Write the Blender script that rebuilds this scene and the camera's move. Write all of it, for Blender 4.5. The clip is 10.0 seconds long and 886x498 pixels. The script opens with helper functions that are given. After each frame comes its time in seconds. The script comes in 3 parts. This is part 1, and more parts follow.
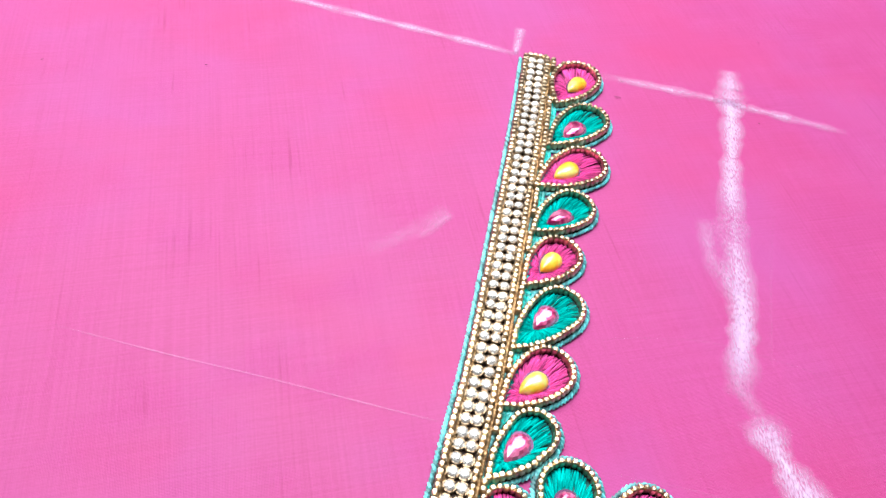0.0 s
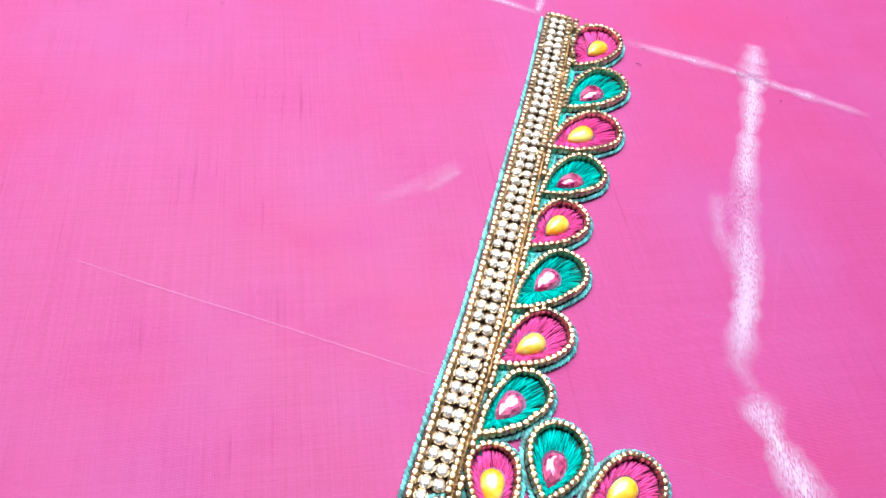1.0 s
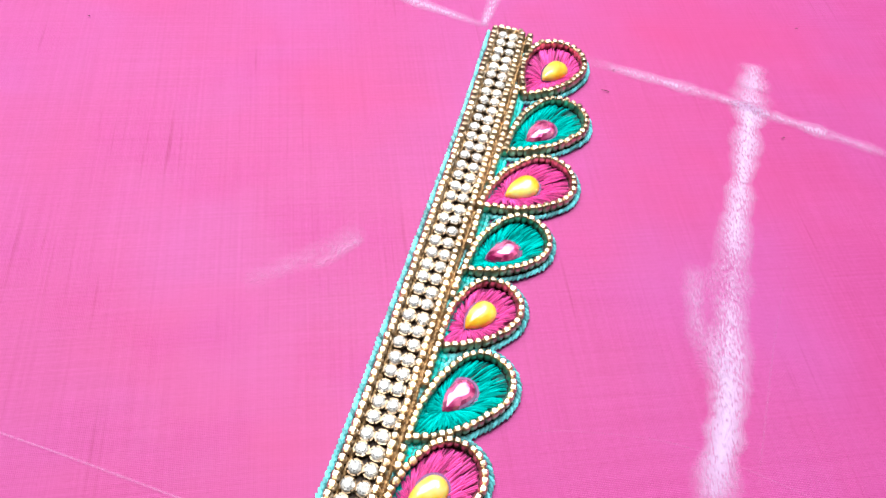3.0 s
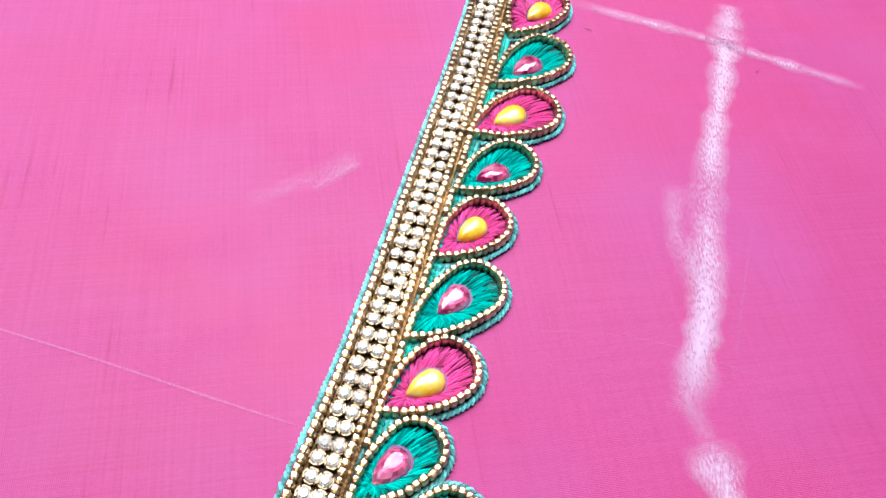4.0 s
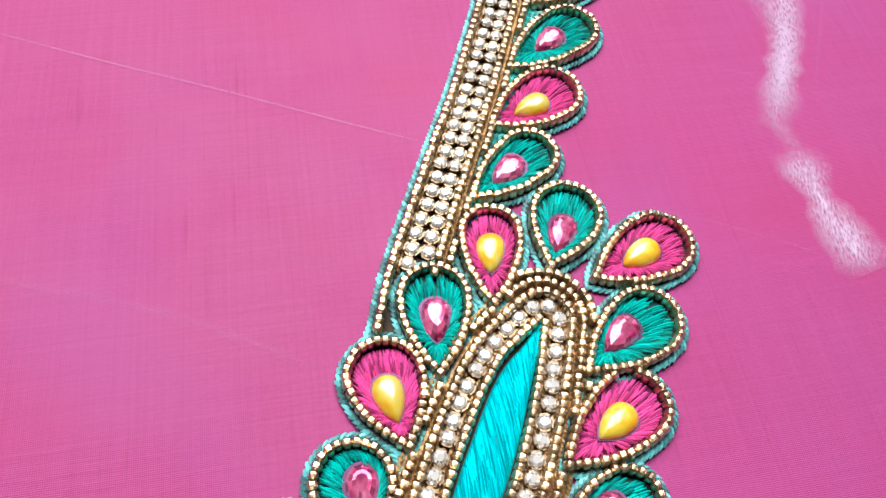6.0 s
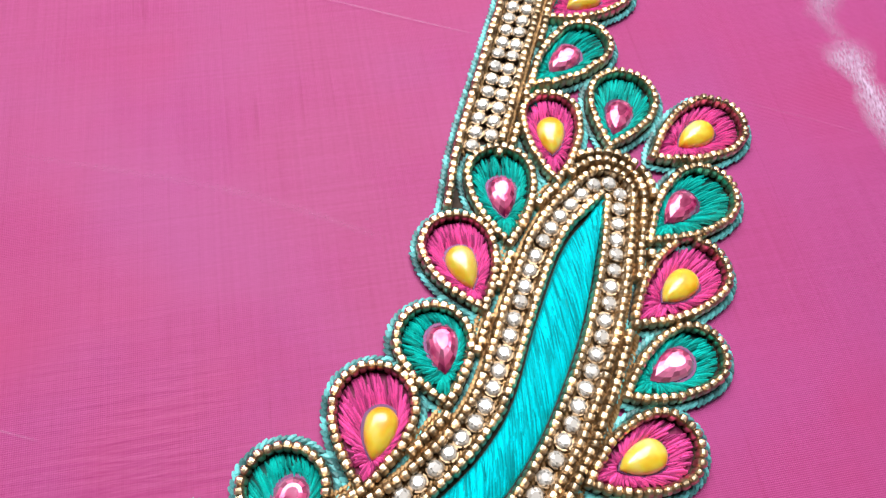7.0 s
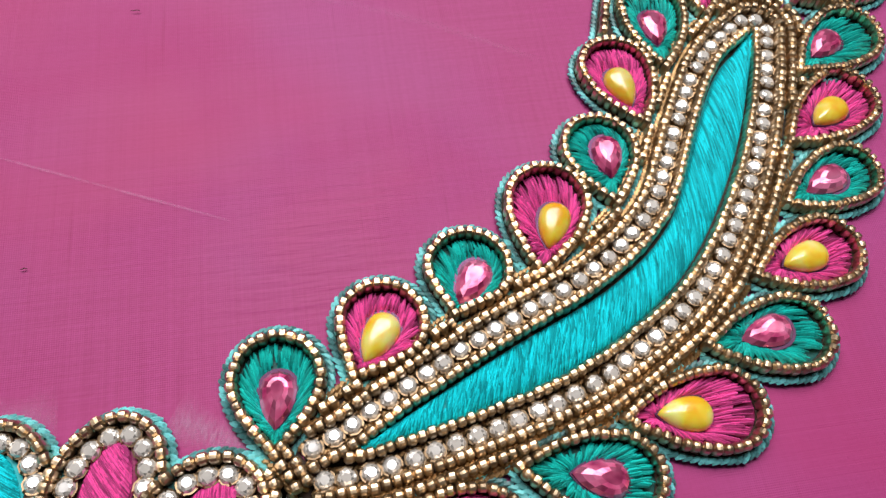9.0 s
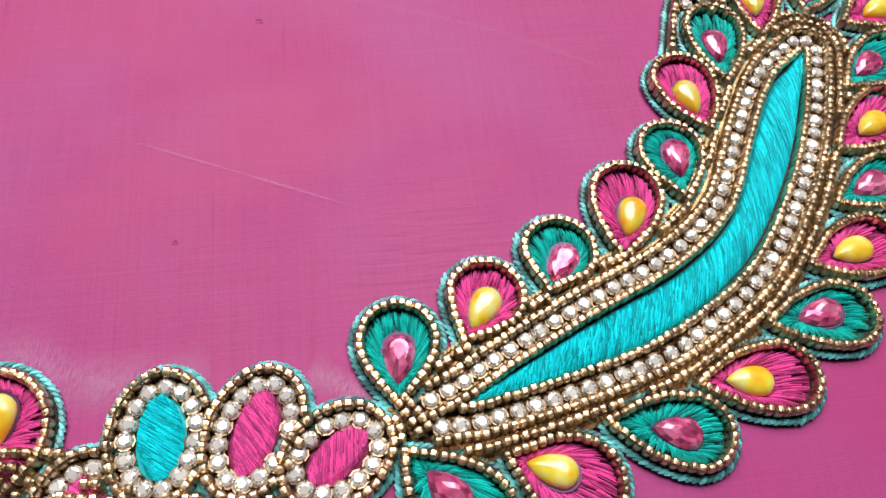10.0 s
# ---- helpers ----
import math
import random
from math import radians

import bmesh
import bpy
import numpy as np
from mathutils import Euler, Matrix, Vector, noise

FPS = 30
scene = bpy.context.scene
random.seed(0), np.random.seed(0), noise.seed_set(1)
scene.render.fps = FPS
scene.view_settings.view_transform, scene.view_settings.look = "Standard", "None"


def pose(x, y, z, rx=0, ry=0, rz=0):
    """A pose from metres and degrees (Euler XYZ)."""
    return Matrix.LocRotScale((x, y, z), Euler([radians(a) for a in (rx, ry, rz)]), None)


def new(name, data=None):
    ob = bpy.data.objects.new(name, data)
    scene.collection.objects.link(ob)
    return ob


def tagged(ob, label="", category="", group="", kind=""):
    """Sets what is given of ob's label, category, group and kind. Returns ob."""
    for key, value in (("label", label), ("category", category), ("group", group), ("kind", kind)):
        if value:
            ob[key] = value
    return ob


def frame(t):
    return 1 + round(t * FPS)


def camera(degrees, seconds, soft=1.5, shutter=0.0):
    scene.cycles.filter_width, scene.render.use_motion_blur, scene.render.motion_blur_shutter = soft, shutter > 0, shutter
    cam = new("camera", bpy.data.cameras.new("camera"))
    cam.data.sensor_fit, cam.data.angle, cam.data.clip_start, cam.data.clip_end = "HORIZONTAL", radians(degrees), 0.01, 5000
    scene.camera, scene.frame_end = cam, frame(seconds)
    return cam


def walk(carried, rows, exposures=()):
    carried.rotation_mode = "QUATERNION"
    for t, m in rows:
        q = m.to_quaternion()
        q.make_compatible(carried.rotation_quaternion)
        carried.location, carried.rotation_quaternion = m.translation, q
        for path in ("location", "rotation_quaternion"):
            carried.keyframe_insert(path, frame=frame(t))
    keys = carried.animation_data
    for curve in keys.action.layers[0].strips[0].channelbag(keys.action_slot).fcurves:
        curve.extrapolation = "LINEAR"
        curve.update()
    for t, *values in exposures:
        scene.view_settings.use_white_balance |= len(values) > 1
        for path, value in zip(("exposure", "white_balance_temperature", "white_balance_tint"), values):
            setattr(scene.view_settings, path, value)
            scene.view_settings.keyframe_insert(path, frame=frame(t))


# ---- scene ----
cam = camera(62.0, 10.0, soft=1.4)
# seconds, eye (m), Euler turn (degrees); the silk lies in z = 0
PATH = [
    (0.0, -0.01154, 0.00293, 0.18748, 38.55, -4.2, 0.69),
    (0.5, -0.01422, 0.00011, 0.18668, 37.16, -5.52, 2.19),
    (1.0, -0.01019, 0.00155, 0.1835, 35.67, -6.06, 4.16),
    (1.5, -0.0042, 0.02553, 0.17317, 33.61, -6.51, 6.18),
    (2.0, 0.00019, 0.04243, 0.16917, 33.71, -6.19, 6.5),
    (2.5, 0.0135, 0.05793, 0.16154, 34.1, -5.34, 6.35),
    (2.7, 0.01992, 0.06005, 0.16013, 34.22, -5.22, 5.99),
    (3.8, 0.0205, 0.04208, 0.15675, 34.09, -5.08, 3.7),
    (4.0, 0.021, 0.03661, 0.15667, 33.75, -5.28, 4.03),
    (4.5, 0.02031, 0.02418, 0.15566, 32.66, -5.24, 3.68),
    (5.0, 0.01646, 0.01026, 0.15192, 31.72, -3.73, 3.17),
    (5.5, 0.0081, -0.00355, 0.14665, 30.8, -3.64, 2.92),
    (6.0, 0.00153, -0.01432, 0.14003, 28.96, -3.63, 2.55),
    (6.2, -0.00186, -0.01874, 0.13749, 27.91, -3.61, 2.4),
    (7.3, -0.01409, -0.04068, 0.13576, 26.28, -2.75, 1.83),
    (7.5, -0.016, -0.04559, 0.13412, 26.45, -2.32, 2.09),
    (8.0, -0.02345, -0.055, 0.13096, 25.84, -2.61, 2.24),
    (8.5, -0.03526, -0.06407, 0.12696, 25.45, -3.24, 2.62),
    (9.0, -0.04137, -0.07004, 0.12434, 25.25, -3.59, 3.34),
    (9.5, -0.04561, -0.07756, 0.12984, 25.28, -3.67, 4.05),
    (10.0, -0.06003, -0.08487, 0.13838, 26.01, -3.88, 4.78),
]
EXPOSURES = [(0.0, -0.1, 5990, 6), (2.7, -0.11, 5990, 6), (4.5, -0.25, 6150, 7), (6.0, -0.42, 6350, 8), (8.0, -0.68, 6550, 10), (9.3, -0.9, 6600, 11), (10.0, -0.68, 6550, 10)]
walk(cam, [(t, pose(*place)) for t, *place in PATH], EXPOSURES)

# ---- light: an added overhead panel, as daylight through an invented roof opening ----
world = bpy.data.worlds.new("sky")
scene.world = world
world.use_nodes = True
sky = world.node_tree.nodes.new("ShaderNodeTexSky")
sky.sky_type, sky.sun_disc, sky.sun_elevation, sky.sun_rotation = "NISHITA", False, radians(50), radians(-30)
world.node_tree.links.new(sky.outputs[0], world.node_tree.nodes["Background"].inputs["Color"])
world.node_tree.nodes["Background"].inputs["Strength"].default_value = 0.1
# broad unseen lamp, added to light the tops of beads and stones
lamp = bpy.data.lights.new("added_overhead_light", "AREA")
lamp.shape, lamp.size, lamp.size_y, lamp.energy, lamp.color = "RECTANGLE", 1.7, 1.15, 96.0, (1.0, 0.98, 0.97)
new("added_overhead_light", lamp).matrix_world = pose(-0.32, 0.95, 1.55, 0, 0, 0)


# ---- materials ----
def material(name, colour, rough=0.5, metal=0.0, spread=0.0, spread_by="object", bump=0.0, bump_scale=900.0, **more):
    """A principled material whose brightness varies from piece to piece and with a fine noise."""
    m = bpy.data.materials.new(name)
    m.use_nodes = True
    n, l = m.node_tree.nodes, m.node_tree.links
    p = n["Principled BSDF"]
    p.inputs["Roughness"].default_value, p.inputs["Metallic"].default_value = rough, metal
    for key, value in more.items():
        p.inputs[key.replace("_", " ")].default_value = value
    source = n.new("ShaderNodeObjectInfo") if spread_by == "object" else n.new("ShaderNodeNewGeometry")
    rnd = source.outputs["Random"] if spread_by == "object" else source.outputs["Random Per Island"]
    tex = n.new("ShaderNodeTexCoord")
    fine = n.new("ShaderNodeTexNoise")
    fine.inputs["Scale"].default_value, fine.inputs["Detail"].default_value = bump_scale, 3.0
    l.new(tex.outputs["Object"], fine.inputs["Vector"])
    add = n.new("ShaderNodeMath")
    add.operation = "MULTIPLY_ADD"
    l.new(fine.outputs["Fac"], add.inputs[0])
    add.inputs[1].default_value = 0.35
    l.new(rnd, add.inputs[2])
    ramp = n.new("ShaderNodeMapRange")
    ramp.inputs["From Max"].default_value = 1.35
    ramp.inputs["To Min"].default_value, ramp.inputs["To Max"].default_value = 1.0 - spread, 1.0 + spread
    l.new(add.outputs[0], ramp.inputs["Value"])
    hue = n.new("ShaderNodeHueSaturation")
    hue.inputs["Color"].default_value = (*colour, 1)
    l.new(ramp.outputs[0], hue.inputs["Value"])
    l.new(hue.outputs[0], p.inputs["Base Color"])
    if bump:
        b = n.new("ShaderNodeBump")
        b.inputs["Strength"].default_value, b.inputs["Distance"].default_value = bump, 0.0002
        l.new(fine.outputs["Fac"], b.inputs["Height"])
        l.new(b.outputs[0], p.inputs["Normal"])
    return m


def silk():
    """Pink raw silk: two crossing sets of threads, slubs, and cloudy unevenness."""
    m = bpy.data.materials.new("pink silk")
    m.use_nodes = True
    n, l = m.node_tree.nodes, m.node_tree.links
    p = n["Principled BSDF"]
    tex = n.new("ShaderNodeTexCoord")
    turn = n.new("ShaderNodeMapping")
    turn.inputs["Rotation"].default_value = (0, 0, radians(-12))
    l.new(tex.outputs["Object"], turn.inputs["Vector"])

    def noise_at(x, y, detail=3.0, scale=1.0):
        mp, t = n.new("ShaderNodeMapping"), n.new("ShaderNodeTexNoise")
        mp.inputs["Scale"].default_value = (x, y, 1)
        t.inputs["Scale"].default_value, t.inputs["Detail"].default_value = scale, detail
        l.new(turn.outputs[0], mp.inputs["Vector"])
        l.new(mp.outputs[0], t.inputs["Vector"])
        return t.outputs["Fac"]

    def wave(axis):
        t = n.new("ShaderNodeTexWave")
        t.bands_direction = axis
        t.inputs["Scale"].default_value, t.inputs["Distortion"].default_value = 820.0, 0.8
        t.inputs["Detail"].default_value, t.inputs["Detail Scale"].default_value = 2.0, 0.3
        l.new(turn.outputs[0], t.inputs["Vector"])
        return t.outputs["Fac"]

    def mix(a, b, kind, amount):
        x = n.new("ShaderNodeMath")
        x.operation = kind
        l.new(a, x.inputs[0])
        if b is None:
            x.inputs[1].default_value = amount
        else:
            l.new(b, x.inputs[1])
            x.inputs[2].default_value = amount
        return x.outputs[0]

    slubs = mix(noise_at(25, 1500), noise_at(1300, 20), "ADD", 0)
    clouds = mix(mix(noise_at(6, 8, 3.0), None, "MULTIPLY", 0.13), mix(noise_at(700, 1500, 2.0), None, "MULTIPLY", 0.5), "ADD", 0)
    patches = n.new("ShaderNodeMapRange")
    patches.inputs["From Min"].default_value, patches.inputs["From Max"].default_value = 0.44, 0.66
    patches.inputs["To Min"].default_value = 0.12
    l.new(noise_at(26, 34, 4.0), patches.inputs["Value"])

    def spot(x, y, r):
        """1 about a place on the cloth, falling to 0 at the distance r."""
        d, fall = n.new("ShaderNodeVectorMath"), n.new("ShaderNodeMapRange")
        d.operation = "DISTANCE"
        d.inputs[1].default_value = (x, y, 0)
        l.new(tex.outputs["Object"], d.inputs[0])
        fall.inputs["From Min"].default_value, fall.inputs["From Max"].default_value = 0.3 * r, r
        fall.inputs["To Min"].default_value, fall.inputs["To Max"].default_value = 1.0, 0.0
        l.new(d.outputs["Value"], fall.inputs["Value"])
        return fall.outputs[0]

    # the cloth is coarser beside the petals, and finely puckered inside the curve of the leaf
    coarse = mix(mix(spot(0.078, 0.085, 0.06), spot(0.064, 0.0, 0.05), "ADD", 0), None, "MULTIPLY", 1.7)
    puckers = mix(mix(noise_at(70, 620, 2.0), spot(-0.06, -0.008, 0.034), "MULTIPLY", 0), None, "MULTIPLY", 7.0)
    rough_weave = mix(patches.outputs[0], coarse, "ADD", 0)
    weave = mix(mix(wave("X"), wave("Y"), "ADD", 0), rough_weave, "MULTIPLY", 0)
    value = mix(mix(mix(slubs, None, "MULTIPLY", 0.31), mix(clouds, None, "MULTIPLY", 0.5), "ADD", 0), mix(weave, None, "MULTIPLY", 0.11), "ADD", 0)
    pulled = n.new("ShaderNodeMapRange")
    pulled.inputs["From Min"].default_value, pulled.inputs["From Max"].default_value, pulled.inputs["To Max"].default_value = 0.62, 0.74, 0.3
    l.new(noise_at(620, 22, 2.0), pulled.inputs["Value"])
    value = mix(value, mix(pulled.outputs[0], patches.outputs[0], "MULTIPLY", 0), "SUBTRACT", 0)
    ramp = n.new("ShaderNodeValToRGB")
    ramp.color_ramp.elements[0].position, ramp.color_ramp.elements[0].color = 0.25, (0.355, 0.030, 0.150, 1)
    ramp.color_ramp.elements[1].position, ramp.color_ramp.elements[1].color = 0.80, (0.495, 0.066, 0.262, 1)
    l.new(value, ramp.inputs[0])
    tint = n.new("ShaderNodeMix")
    tint.data_type = "RGBA"
    tint.inputs["B"].default_value = (0.40, 0.075, 0.30, 1)
    lilac = n.new("ShaderNodeMapRange")
    lilac.inputs["From Min"].default_value, lilac.inputs["From Max"].default_value, lilac.inputs["To Max"].default_value = 0.45, 0.75, 0.5
    l.new(noise_at(16, 11, 5.0), lilac.inputs["Value"])
    l.new(lilac.outputs[0], tint.inputs["Factor"])
    l.new(ramp.outputs[0], tint.inputs["A"])
    warm = n.new("ShaderNodeMix")
    warm.data_type = "RGBA"
    warm.inputs["B"].default_value = (0.47, 0.034, 0.15, 1)
    blush = n.new("ShaderNodeMapRange")
    blush.inputs["From Min"].default_value, blush.inputs["From Max"].default_value, blush.inputs["To Max"].default_value = 0.48, 0.72, 0.6
    l.new(noise_at(9, 13, 4.0), blush.inputs["Value"])
    l.new(blush.outputs[0], warm.inputs["Factor"])
    l.new(tint.outputs["Result"], warm.inputs["A"])
    l.new(warm.outputs["Result"], p.inputs["Base Color"])
    b = n.new("ShaderNodeBump")
    b.inputs["Strength"].default_value, b.inputs["Distance"].default_value = 0.32, 0.00012
    l.new(mix(mix(weave, slubs, "ADD", 0), puckers, "ADD", 0), b.inputs["Height"])
    l.new(b.outputs[0], p.inputs["Normal"])
    p.inputs["Roughness"].default_value = 0.55
    p.inputs["Specular IOR Level"].default_value = 0.3
    p.inputs["Sheen Weight"].default_value, p.inputs["Sheen Roughness"].default_value = 0.17, 0.4
    p.inputs["Sheen Tint"].default_value = (1.0, 0.75, 0.95, 1)
    return m


def chalk():
    """Tailor's chalk rubbed on the cloth, also painted gloss: broken up by the weave, fading to its edges."""
    m = bpy.data.materials.new("chalk")
    m.use_nodes = True
    n, l = m.node_tree.nodes, m.node_tree.links
    p = n["Principled BSDF"]
    p.inputs["Base Color"].default_value, p.inputs["Roughness"].default_value = (0.76, 0.57, 0.79, 1), 0.9
    tex = n.new("ShaderNodeTexCoord")
    uv = n.new("ShaderNodeSeparateXYZ")
    l.new(tex.outputs["UV"], uv.inputs[0])
    far = n.new("ShaderNodeMath")
    far.operation = "PINGPONG"
    far.inputs[1].default_value = 0.5
    l.new(uv.outputs["Y"], far.inputs[0])
    edge = n.new("ShaderNodeMapRange")
    edge.inputs["From Max"].default_value = 0.48
    l.new(far.outputs[0], edge.inputs["Value"])
    cloud, grain = n.new("ShaderNodeTexNoise"), n.new("ShaderNodeTexNoise")
    cloud.inputs["Scale"].default_value, cloud.inputs["Detail"].default_value = 90.0, 6.0
    grain.inputs["Scale"].default_value, grain.inputs["Detail"].default_value = 2000.0, 3.0
    fibres = n.new("ShaderNodeMapping")
    fibres.inputs["Rotation"].default_value, fibres.inputs["Scale"].default_value = (0, 0, radians(-12)), (1.0, 0.3, 1.0)
    l.new(tex.outputs["Object"], fibres.inputs["Vector"])
    for t in (cloud, grain):
        l.new(fibres.outputs[0], t.inputs["Vector"])
    both = n.new("ShaderNodeMath")
    both.operation = "MULTIPLY"
    l.new(cloud.outputs["Fac"], both.inputs[0])
    l.new(grain.outputs["Fac"], both.inputs[1])
    cover = n.new("ShaderNodeMapRange")
    cover.inputs["From Min"].default_value, cover.inputs["From Max"].default_value = 0.09, 0.33
    l.new(both.outputs[0], cover.inputs["Value"])
    alpha = n.new("ShaderNodeMath")
    alpha.operation = "MULTIPLY"
    l.new(edge.outputs[0], alpha.inputs[0])
    l.new(cover.outputs[0], alpha.inputs[1])
    strength = n.new("ShaderNodeMath")
    strength.operation = "MULTIPLY"
    l.new(alpha.outputs[0], strength.inputs[0])
    l.new(uv.outputs["X"], strength.inputs[1])
    l.new(strength.outputs[0], p.inputs["Alpha"])
    return m


SILK, CHALK = silk(), chalk()
GOLD = material("antique gold bead", (0.63, 0.465, 0.29), 0.36, 1.0, 0.5, Coat_Weight=1.0, Coat_Roughness=0.26)
ZARI = material("gold zari thread", (0.43, 0.265, 0.12), 0.45, 0.7, 0.5, "island", 0.4, 2500)
TEAL = material("teal silk thread", (0.002, 0.45, 0.40), 0.42, 0.0, 0.75, "island", 0.5, 2600)
TURQUOISE = material("turquoise silk thread", (0.0, 0.60, 0.68), 0.55, 0.0, 0.7, "island", 0.5, 2600, Specular_IOR_Level=0.25)
MAGENTA = material("magenta silk thread", (0.72, 0.078, 0.325), 0.36, 0.0, 0.7, "island", 0.5, 2600)
EDGE = material("pale teal edging thread", (0.13, 0.50, 0.52), 0.4, 0.0, 0.95, "island", 0.5, 2600, Sheen_Weight=0.3)
# near-black brown: painted shade between beads and stones; also colours the loose fibres
SHADE_AND_FIBRE_BROWN = material("dark brown for gap shade and fibres", (0.05, 0.024, 0.012), 0.7, 0.0, 0.3, "island", 0.6, 1800)
# the wide spread gives each facet its own brightness: sparkle painted into the colour
CRYSTAL = material("crystal glass on foil with painted sparkle", (0.93, 0.89, 0.83), 0.13, 0.5, 0.75, "island", IOR=1.55, Coat_Weight=1.0, Coat_Roughness=0.03)
CUP = material("tarnished setting", (0.27, 0.185, 0.11), 0.4, 1.0, 0.2)
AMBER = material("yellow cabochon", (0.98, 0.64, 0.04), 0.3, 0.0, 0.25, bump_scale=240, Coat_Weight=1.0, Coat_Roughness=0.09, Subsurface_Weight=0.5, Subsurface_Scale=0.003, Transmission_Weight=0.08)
# light and dark facets come from the colour spread, as painted glints
RUBY = material("pink glass on foil with painted sparkle", (0.80, 0.13, 0.30), 0.16, 0.4, 0.75, "island", bump_scale=500, Coat_Weight=0.55, Coat_Roughness=0.08)
# dark purple that paints the shadow gap round each drop stone
RIM_SHADOW = material("dark rim painting the shadow gap round the stone", (0.10, 0.03, 0.09), 0.4, 0.5, 0.2)


def painted_glow(m, low, mid, high, scale):
    """Colour that drifts between three tints: highlights and shade inside the glass, painted in."""
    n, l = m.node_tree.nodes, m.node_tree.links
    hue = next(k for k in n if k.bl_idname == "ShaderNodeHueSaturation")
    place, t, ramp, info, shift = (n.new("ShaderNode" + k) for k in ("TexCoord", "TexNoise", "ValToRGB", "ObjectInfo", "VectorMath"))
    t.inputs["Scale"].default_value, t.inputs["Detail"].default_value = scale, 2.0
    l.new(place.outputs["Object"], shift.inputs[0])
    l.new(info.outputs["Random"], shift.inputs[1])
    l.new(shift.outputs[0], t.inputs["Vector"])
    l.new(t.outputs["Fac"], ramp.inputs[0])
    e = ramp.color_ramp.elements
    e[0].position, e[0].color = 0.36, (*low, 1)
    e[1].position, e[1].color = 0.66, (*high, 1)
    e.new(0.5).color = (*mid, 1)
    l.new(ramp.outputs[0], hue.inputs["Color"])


# pale tints paint the inner reflections, deep tints the shaded parts
painted_glow(AMBER, (0.97, 0.50, 0.015), (1.0, 0.72, 0.07), (1.0, 0.84, 0.30), 190.0)
painted_glow(RUBY, (0.42, 0.02, 0.13), (0.82, 0.13, 0.31), (0.88, 0.24, 0.44), 260.0)
# darker copies of the thread colours: shade between stitches, put into the colour
SHADE_MAGENTA = material("magenta darkened as stitch-gap shade", (0.26, 0.008, 0.09), 0.6, 0.0, 0.2, bump=0.5, bump_scale=1500)
SHADE_TEAL = material("teal darkened as stitch-gap shade", (0.001, 0.11, 0.10), 0.6, 0.0, 0.2, bump=0.5, bump_scale=1500)
SHADE_TURQUOISE = material("turquoise darkened as stitch-gap shade", (0.001, 0.46, 0.50), 0.6, 0.0, 0.2, bump=0.5, bump_scale=1500)
# kept dark so the added room dims reflections and deepens shadows
ADDED_ROOM = material("dark paint of the added room", (0.10, 0.092, 0.085), 0.9, 0.0, 0.05, bump=0.3, bump_scale=40)


# ---- helpers for the work; all lengths in millimetres ----
rng = random.Random(7)


def finish(name, bm, mat, smooth=False):
    me = bpy.data.meshes.new(name)
    bm.normal_update()
    bm.to_mesh(me)
    bm.free()
    me.materials.append(mat)
    if smooth:
        me.shade_smooth()
    return me


def part(name, mesh, parent, label=""):
    ob = new(name, mesh)
    ob.parent = parent
    return tagged(ob, label)


def thing(name, x, y, label, category, group=""):
    ob = new(name)
    ob.empty_display_size = 0.005
    ob.location = (x / 1000, y / 1000, 0)
    return tagged(ob, label, category, group)


def spline(points, steps=14):
    """A smooth line through the points."""
    p = [np.array(points[0]) * 2 - np.array(points[1]), *map(np.array, points), np.array(points[-1]) * 2 - np.array(points[-2])]
    out = []
    for a, b, c, d in zip(p, p[1:], p[2:], p[3:]):
        for k in range(steps):
            u = k / steps
            out.append(0.5 * (2 * b + (c - a) * u + (2 * a - 5 * b + 4 * c - d) * u * u + (3 * b - a - 3 * c + d) * u**3))
    return np.array(out + [p[-2]], float)


def shifted(line, by, closed=False):
    """The line moved sideways, to its right when by is above 0."""
    if closed:
        d = np.roll(line, -1, 0) - np.roll(line, 1, 0)
    else:
        d = np.gradient(line, axis=0)
    d /= np.linalg.norm(d, axis=1)[:, None] + 1e-9
    return line + by * np.c_[d[:, 1], -d[:, 0]]


def spaced(line, pitch, closed=False):
    """Places along the line at about the pitch: x, y and the line's angle."""
    if closed:
        line = np.vstack([line, line[:1]])
    run = np.r_[0, np.cumsum(np.linalg.norm(np.diff(line, axis=0), axis=1))]
    count = max(2, round(run[-1] / pitch))
    at = (np.arange(count) + (0 if closed else 0.5)) * run[-1] / count
    x, y = (np.interp(at, run, line[:, k]) for k in (0, 1))
    h = pitch * 0.4
    dx, dy = (np.interp(at + h, run, line[:, k]) - np.interp(at - h, run, line[:, k]) for k in (0, 1))
    return list(zip(x, y, np.arctan2(dy, dx)))


def tube(bm, points, radius, sides=5, taper=0.6):
    """A thread along points (mm), thinner at its ends."""
    rings, last = [], len(points) - 1
    for k, q in enumerate(points):
        d = Vector(points[min(k + 1, last)]) - Vector(points[max(k - 1, 0)])
        d.normalize()
        side = d.cross(Vector((0, 0, 1)))
        side = side.normalized() if side.length > 1e-4 else Vector((1, 0, 0))
        up = side.cross(d)
        r = radius * (taper if k in (0, last) else 1.0)
        rings.append([bm.verts.new((Vector(q) + r * (math.cos(a) * side + math.sin(a) * up)) / 1000) for a in (2 * math.pi * s / sides for s in range(sides))])
    for a, b in zip(rings, rings[1:]):
        for s in range(sides):
            bm.faces.new((a[s], a[(s + 1) % sides], b[(s + 1) % sides], b[s]))
    bm.faces.new(rings[0][::-1])
    bm.faces.new(rings[-1])


